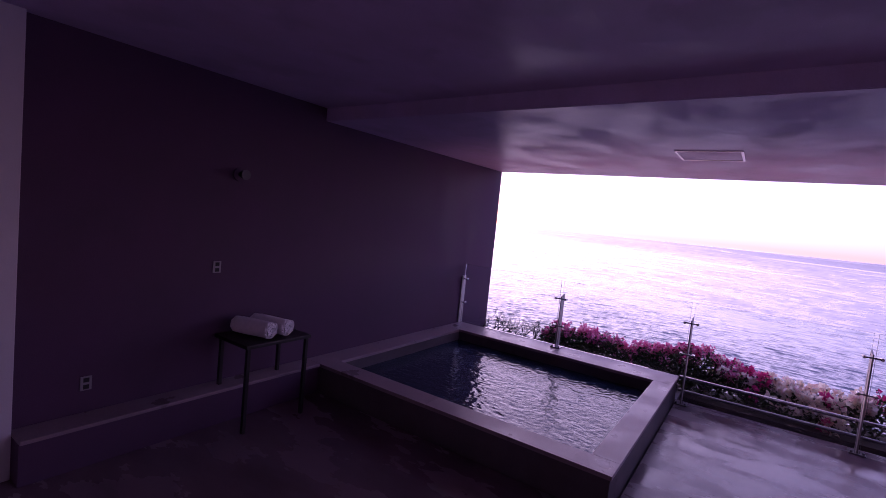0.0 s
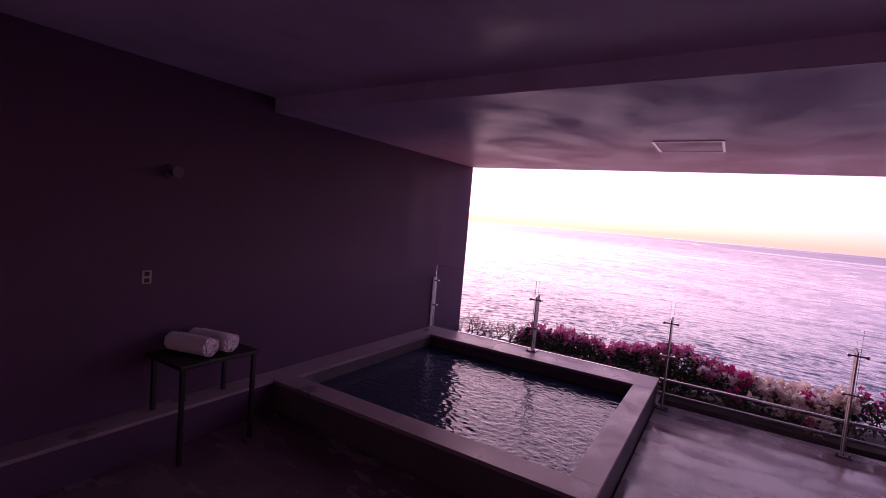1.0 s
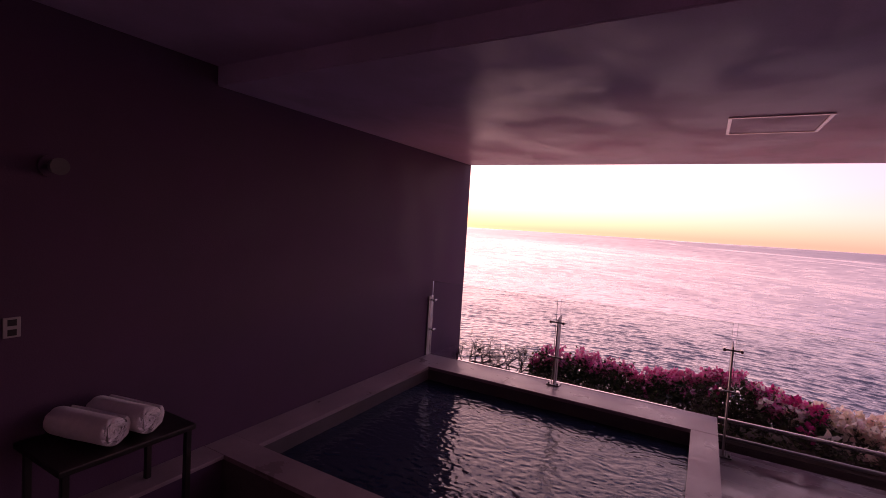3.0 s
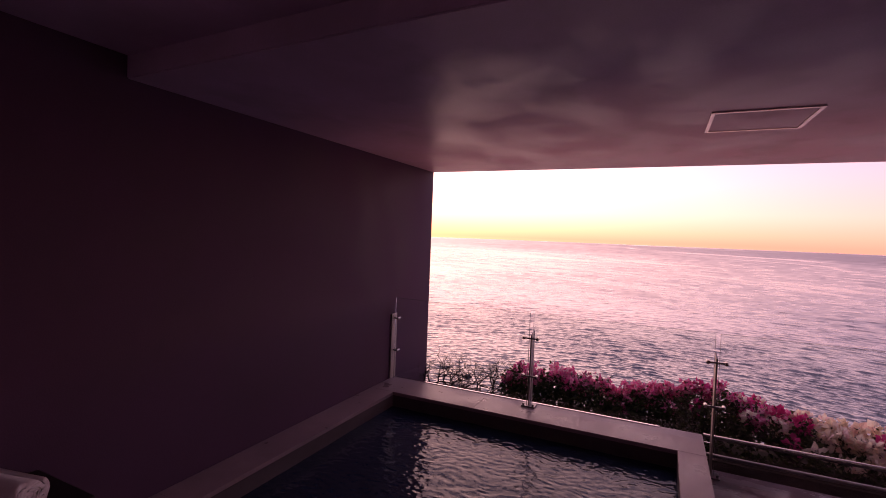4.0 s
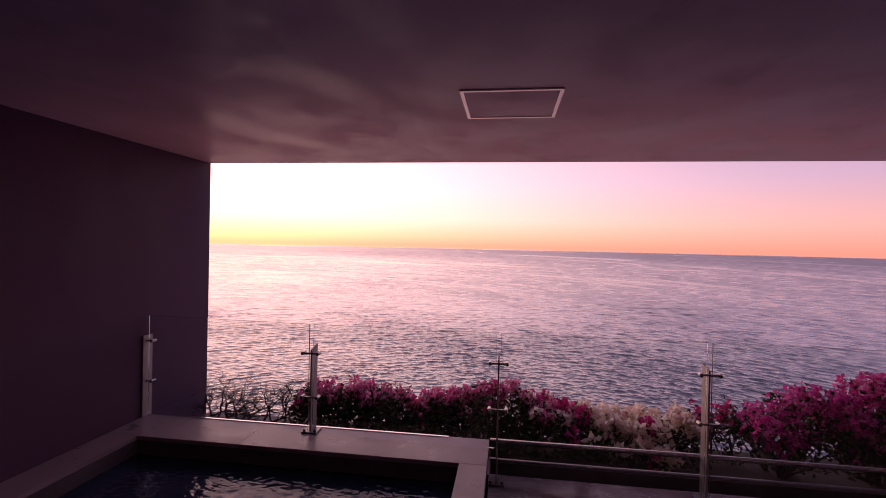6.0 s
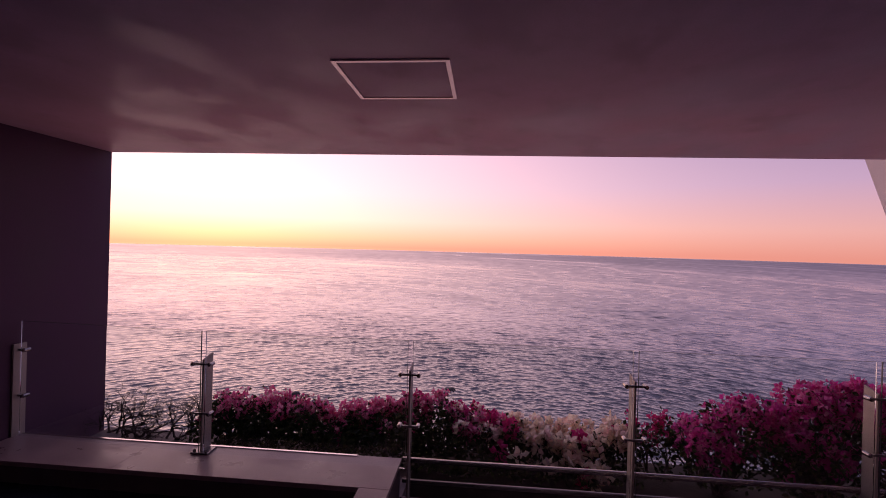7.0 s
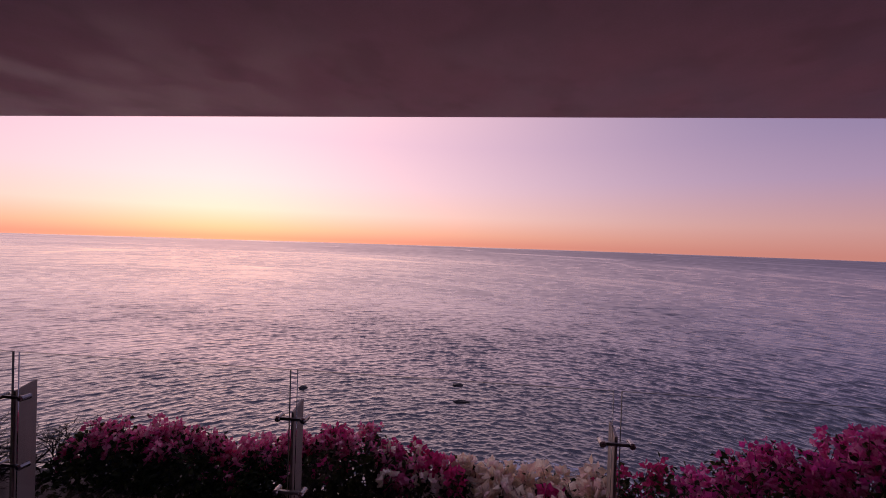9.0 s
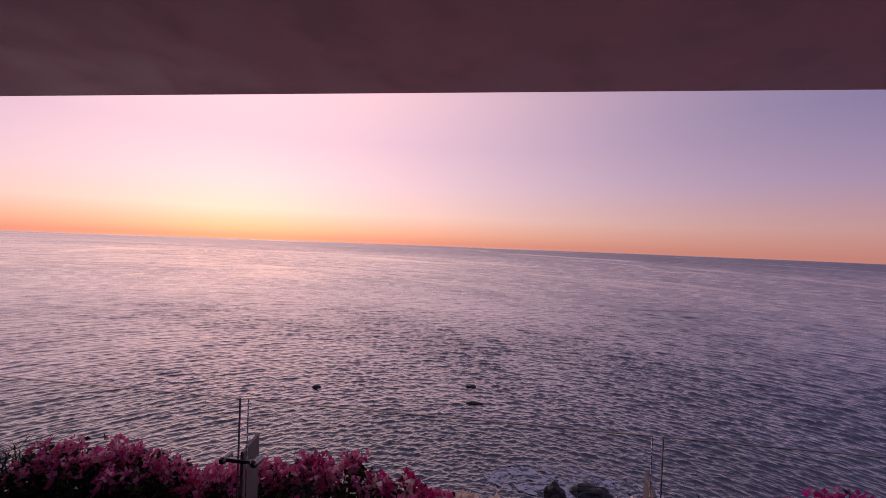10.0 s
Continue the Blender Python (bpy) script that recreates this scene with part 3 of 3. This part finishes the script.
def outlet(y, z, w, h):
    o = thing("wall_outlet", (0.0, y, z), "small white plastic outlet plate on the dark wall", "outlet", "wall outlets")
    part("plate", box(bmesh.new(), 0.001, 0.009, -w / 2, w / 2, -h / 2, h / 2, 0.003), M_OUTLET, o)
    for dz in (-0.022, 0.022):
        part("socket", box(bmesh.new(), 0.0092, 0.0105, -0.016, 0.016, dz - 0.014, dz + 0.014), M_BLACK, o, "dark socket face")


outlet(-2.03, 1.175, 0.062, 0.09)
outlet(-2.84, 0.46, 0.062, 0.09)


def wall_sconce():
    s = thing("wall_sconce", (0.0, -1.90, 1.895), "small unlit grey wall lamp on the charcoal wall", "wall lamp")
    bm = rod(bmesh.new(), (0.001, 0, 0), (0.014, 0, 0), 0.05, sides=24)
    part("back_plate", bm, M_WALL, s)
    part("arm", rod(bmesh.new(), (0.014, 0, 0), (0.05, 0, 0), 0.012), M_WALL, s)
    part("shade", rod(bmesh.new(), (0.05, 0, 0), (0.10, 0, 0), 0.03, 0.038, sides=24), M_SCONCE, s, "grey metal lamp head")


wall_sconce()

# tapered fin of the house beside the terrace
bm = bmesh.new()
prof = [(2.40, -1.0), (2.46, 0.2), (3.26, 2.15), (3.52, 2.72), (3.75, 3.4), (2.40, 3.4)]
a = [bm.verts.new((7.1, y, z)) for y, z in prof]
b = [bm.verts.new((7.32, y, z)) for y, z in prof]
bm.faces.new(a[::-1])
bm.faces.new(b)
for i in range(len(prof)):
    k = (i + 1) % len(prof)
    bm.faces.new((a[i], a[k], b[k], b[i]))
bmesh.ops.recalc_face_normals(bm, faces=bm.faces)
structure("facade_fin", bm, M_CREAM, "cream rendered fin of the facade, tapering downwards", "wall")


# ---- planting outside the glass ----
def tube(vs, fs, pts, r0, r1, sides=5):
    """Adds a tapered tube along pts to the lists."""
    base = len(vs)
    n = len(pts)
    for i, p in enumerate(pts):
        d = (Vector(pts[min(i + 1, n - 1)]) - Vector(pts[max(i - 1, 0)])).normalized()
        u = d.orthogonal().normalized()
        w = d.cross(u)
        r = r0 + (r1 - r0) * i / (n - 1)
        for s in range(sides):
            a = 2 * math.pi * s / sides
            vs.append(tuple(Vector(p) + r * (u * math.cos(a) + w * math.sin(a))))
    for i in range(n - 1):
        for s in range(sides):
            k = (s + 1) % sides
            fs.append((base + i * sides + s, base + i * sides + k, base + (i + 1) * sides + k, base + (i + 1) * sides + s))


def petal(vs, fs, rng, p, d, size, wide):
    """One folded oval leaf or bract at p, pointing along d."""
    d = d.normalized()
    u = d.cross(Vector((rng.uniform(-1, 1), rng.uniform(-1, 1), rng.uniform(-1, 1))))
    u = (u if u.length > 1e-3 else d.orthogonal()).normalized()
    w = d.cross(u)
    b = len(vs)
    for f, s, h in ((0, 0, 0), (0.45, 0.5 * wide, 0.16), (0.5, 0, 0.02), (0.45, -0.5 * wide, 0.16), (1.0, 0, 0.10)):
        vs.append(tuple(p + size * (d * f + u * s + w * h)))
    fs.extend(((b, b + 1, b + 2), (b, b + 2, b + 3), (b + 1, b + 4, b + 2), (b + 2, b + 4, b + 3)))


HEDGE = [(0.95, 0.40), (1.15, 0.46), (1.29, 0.41), (1.43, 0.45), (1.82, 0.44), (2.01, 0.39), (2.08, 0.34), (2.26, 0.37), (2.40, 0.44), (2.62, 0.43),
         (2.76, 0.54), (3.06, 0.53), (3.14, 0.45), (3.37, 0.43), (3.47, 0.36), (3.59, 0.39), (3.74, 0.31), (4.27, 0.32), (4.37, 0.40), (4.58, 0.43),
         (4.68, 0.40), (4.87, 0.51), (4.98, 0.54), (5.04, 0.70), (5.18, 0.62), (5.27, 0.77), (5.41, 0.67), (5.60, 0.67), (5.69, 0.81), (6.04, 0.83), (8.6, 0.82)]


def hedge_top(x):
    for (x0, z0), (x1, z1) in zip(HEDGE, HEDGE[1:]):
        if x0 <= x <= x1:
            return z0 + (z1 - z0) * (x - x0) / (x1 - x0)
    return HEDGE[0][1] if x < HEDGE[0][0] else HEDGE[-1][1]


def flower(vs, fs, rng, p, axis, size):
    """Three papery bracts set round an axis, half open."""
    u = axis.orthogonal().normalized()
    w = axis.cross(u)
    turn = rng.uniform(0, 6.28)
    for k in range(3):
        a = turn + k * 2.094 + rng.gauss(0, 0.2)
        out = u * math.cos(a) + w * math.sin(a)
        d = axis * rng.uniform(0.45, 0.95) + out * rng.uniform(0.5, 0.9)
        petal(vs, fs, rng, p + out * size * 0.1, d, size * rng.uniform(0.8, 1.15), rng.uniform(0.75, 1.0))


def bougainvillea(x0, x1, mats, seed, label, bare=0.05, sprays=64, leaves=3600, half=0.33, yc=2.30, bract=0.034, long=0.15, face=0.18, spread=0.30, green=0.12, lump=0.05):
    """A bush: stems from its foot to the tips, leaves in the crown, and flowering sprays that stand out of it.
    mats: (material, share, name). sprays and leaves count for each metre."""
    rng = random.Random(seed)
    cx = (x0 + x1) / 2
    bush = thing("bougainvillea_bush", (cx, yc, 0.0), label, "bush", "bougainvillea hedge")
    org = Vector((cx, yc, 0.0))
    wid = (x1 - x0) / 2

    def crown(x, s):
        """A point of the crown's upper skin, s from -1 (room side) to 1 (sea side)."""
        rise = lump * (noise.noise((x * 7.0, s * 2.5 + seed, 2.2)) - 0.4) + 0.05 * noise.noise((x * 16, s * 5 + seed, 5.0))
        z = (hedge_top(x) + rise) * (1 - 0.60 * abs(s - 0.1) ** 2.4)
        return Vector((x, yc + s * half * (1 + 0.25 * noise.noise((x * 4, s * 2, seed))), max(z, bare)))

    feet = [Vector((cx + rng.uniform(-0.7, 0.7) * wid, yc + rng.uniform(-0.12, 0.12), -0.04)) for _ in range(5)]
    sv, sf = [], []
    petals = [([], []) for _ in mats]
    lv, lf = [], []

    def leaf(p, lo, hi):
        petal(lv, lf, rng, p - org, Vector((rng.gauss(0, 1), rng.gauss(0, 1), rng.gauss(0.1, 0.7))), rng.uniform(lo, hi), 0.62)

    for i in range(int((x1 - x0) * sprays)):
        x = rng.uniform(x0, x1)
        s = max(-0.85, min(1, rng.gauss(face, spread)))
        tip = crown(x, s)
        out = Vector((rng.gauss(0, 0.42), s * 0.75 + rng.gauss(0, 0.3), 1.0 + rng.gauss(0, 0.15))).normalized()
        reach = long * rng.uniform(0.6, 1.25)
        tip.z -= rng.random() ** 1.6 * 0.12 - 0.012
        root = tip - out * reach
        f = min(feet, key=lambda q: (q - tip).length + rng.uniform(0, 0.3))
        bend = f.lerp(root, 0.5) + Vector((rng.uniform(-0.07, 0.07), rng.uniform(-0.06, 0.06), 0.04))
        tube(sv, sf, [f - org, bend - org, root - org, tip - org], 0.007 + 0.004 * rng.random(), 0.0012)
        # which colour the spray flowers in
        pick, kind = rng.random() * sum(m[1] for m in mats), 0
        while pick > mats[kind][1]:
            pick -= mats[kind][1]
            kind += 1
        fv, ff = petals[kind]
        for q in range(int(rng.uniform(8, 17) * reach / 0.12)):
            k = rng.uniform(0.12, 1.0)
            fat = (0.050 - 0.026 * k ** 2) * long / 0.15 * rng.uniform(0.3, 1.1)
            side = Vector((rng.gauss(0, 1), rng.gauss(0, 1), rng.gauss(0, 1))).cross(out).normalized()
            p = root + out * reach * k + side * fat
            if rng.random() < green:
                leaf(p, 0.03, 0.05)
            else:
                flower(fv, ff, rng, p - org, (out * 0.6 + side * 0.9).normalized(), bract * rng.uniform(0.75, 1.2))
    for i in range(int((x1 - x0) * leaves)):
        x = rng.uniform(x0 - 0.03, x1 + 0.03)
        s = max(-1, min(1, rng.gauss(-0.1, 0.5)))
        top = crown(x, s)
        low = bare + 0.05 * noise.noise((x * 9, s * 3, seed + 3.0))
        leaf(Vector((x, top.y, low + (top.z - 0.06 - low) * rng.random())), 0.032, 0.058)
    raw_part("stems", sv, sf, M_BARK, bush, "woody grey-brown stems", "stuff")
    raw_part("leaves", lv, lf, M_LEAF, bush, "dark green leaves", "stuff")
    for (mat_, share, nm), (fv, ff) in zip(mats, petals):
        if fv:
            raw_part(nm, fv, ff, mat_, bush, "", "stuff")
    return bush


RED, PINK, CREAM, MAG = (M_RED, 1.0, "crimson_bracts"), (M_PINK, 0.25, "pink_bracts"), (M_CREAMFLOWER, 1.0, "cream_bracts"), (M_MAGENTA, 1.0, "magenta_bracts")
bougainvillea(1.05, 1.70, [RED], 11, "low crimson bougainvillea bush behind the glass railing", bare=0.09)
bougainvillea(1.66, 2.34, [RED], 12, "low crimson bougainvillea bush behind the glass railing")
bougainvillea(2.28, 2.72, [RED], 13, "low crimson bougainvillea bush behind the glass railing")
bougainvillea(2.68, 3.20, [RED, (M_PINK, 0.3, "pink_bracts")], 14, "crimson and pink bougainvillea bush standing taller than its neighbours", long=0.17, green=0.25)
bougainvillea(3.14, 3.66, [(M_RED, 0.6, "crimson_bracts"), (M_CREAMFLOWER, 0.6, "cream_bracts"), PINK], 15,
              "crimson, pink and cream bougainvillea bush behind the glass railing", leaves=2600, bract=0.046, face=0.0, spread=0.4, green=0.2)
bougainvillea(3.62, 4.50, [CREAM, (M_PINK, 0.07, "pink_bracts")], 16, "cream-flowered bougainvillea bush behind the glass railing",
              sprays=80, leaves=2300, bract=0.060, long=0.12, face=-0.05, spread=0.48, green=0.15)
bougainvillea(4.46, 4.90, [(M_PINK, 1.0, "pink_bracts")], 17, "sparse hot-pink bougainvillea with open stems", bare=0.16, sprays=24, leaves=1100, green=0.3)
bougainvillea(4.84, 5.50, [MAG], 18, "tall leggy magenta bougainvillea bush with bare stems below", bare=0.20, half=0.34, yc=2.14, sprays=58, leaves=2100, long=0.22, bract=0.038, face=0.08, spread=0.4, lump=0.13)
bougainvillea(5.44, 6.30, [MAG], 19, "tall leggy magenta bougainvillea bush with bare stems below", bare=0.16, half=0.34, yc=2.14, sprays=88, leaves=3300, long=0.22, bract=0.038, face=0.08, spread=0.4, lump=0.13)
bougainvillea(6.24, 7.05, [MAG], 20, "tall magenta bougainvillea bush beside the facade fin", bare=0.16, half=0.34, yc=2.14, sprays=88, leaves=3300, long=0.22, bract=0.038, face=0.08, spread=0.4, lump=0.13)


def bare_shrub(x, y, seed):
    rng = random.Random(seed)
    s = thing("bare_shrub", (x, y, 0.0), "leafless shrub of tangled dark twigs outside the glass", "shrub", "bare shrubs")
    vs, fs = [], []

    def grow(p, d, length, r, depth):
        pts = [p]
        for k in range(3):
            d = (d + Vector((rng.gauss(0, 0.30), rng.gauss(0, 0.25), rng.gauss(0.02, 0.2)))).normalized()
            pts.append(pts[-1] + d * length / 3)
        tube(vs, fs, pts, r, r * 0.6, 5)
        if depth == 0:
            return
        for k in range(rng.choice((2, 3, 3))):
            nd = (d + Vector((rng.gauss(0, 0.75), rng.gauss(0, 0.5), rng.gauss(0.05, 0.45)))).normalized()
            grow(pts[rng.choice((2, 3))], nd, length * rng.uniform(0.62, 0.85), r * 0.6, depth - 1)

    for k in range(6):
        grow(Vector((rng.uniform(-0.2, 0.2), 0, 0.0)), Vector((rng.uniform(-1, 1), rng.uniform(-0.3, 0.3), 0.5)).normalized(), 0.17, 0.011, 5)
    raw_part("twigs", vs, fs, M_TWIG, s, "", "stuff")


bare_shrub(0.42, 2.28, 3)
bare_shrub(0.85, 2.30, 8)
bare_shrub(0.12, 2.34, 21)


# ---- rocks and foam in the sea ----
def sea_rock(x, y, rx, ry, h, seed, label):
    bm = bmesh.new()
    bmesh.ops.create_icosphere(bm, subdivisions=4, radius=1)
    for v in bm.verts:
        k = 1 + 0.35 * noise.noise(v.co * 1.6 + Vector((seed, 0, 0))) + 0.14 * noise.noise(v.co * 4.5 + Vector((0, seed, 0)))
        v.co = Vector((v.co.x * k * rx, v.co.y * k * ry, v.co.z * k * h))
    ob = new("sea_rock", mesh_of("sea_rock", bm, M_ROCK))
    ob.location = (x, y, -29.95)
    tagged(ob, label, "rock", "rocks in the sea")


sea_rock(10.6, 60.3, 1.4, 1.1, 1.7, 1, "dark wet rock standing out of the sea by the shore")
sea_rock(15.4, 62.4, 2.4, 1.4, 1.1, 2, "low flat-topped wet rock washed by foam")
sea_rock(-3.6, 103.5, 1.3, 0.8, 0.42, 3, "small dark rock just above the waves")
sea_rock(-2.0, 92.9, 1.5, 0.6, 0.34, 4, "long low rock awash in the waves")
sea_rock(-35.8, 94.7, 0.9, 0.6, 0.4, 5, "small dark rock just above the waves")


def foam(x, y, rx, ry, seed):
    n = 28
    vs = [(0, 0, 0)] + [(rx * (1 + 0.3 * noise.noise((math.cos(a) * 1.5, math.sin(a) * 1.5, seed))) * math.cos(a),
                         ry * (1 + 0.3 * noise.noise((math.cos(a) * 1.5, math.sin(a) * 1.5, seed + 4))) * math.sin(a), 0)
                        for a in (2 * math.pi * i / n for i in range(n))]
    me = bpy.data.meshes.new("sea_foam")
    me.from_pydata(vs, [], [(0, 1 + i, 1 + (i + 1) % n) for i in range(n)])
    me.materials.append(M_FOAM)
    ob = new("sea_foam", me)
    ob.location = (x, y, -29.93)
    tagged(ob, "white foam streaks on the water round the rocks", "foam", "", "stuff")


foam(11.0, 64.5, 9.0, 4.5, 1)
foam(19.5, 64.0, 4.5, 3.5, 9)
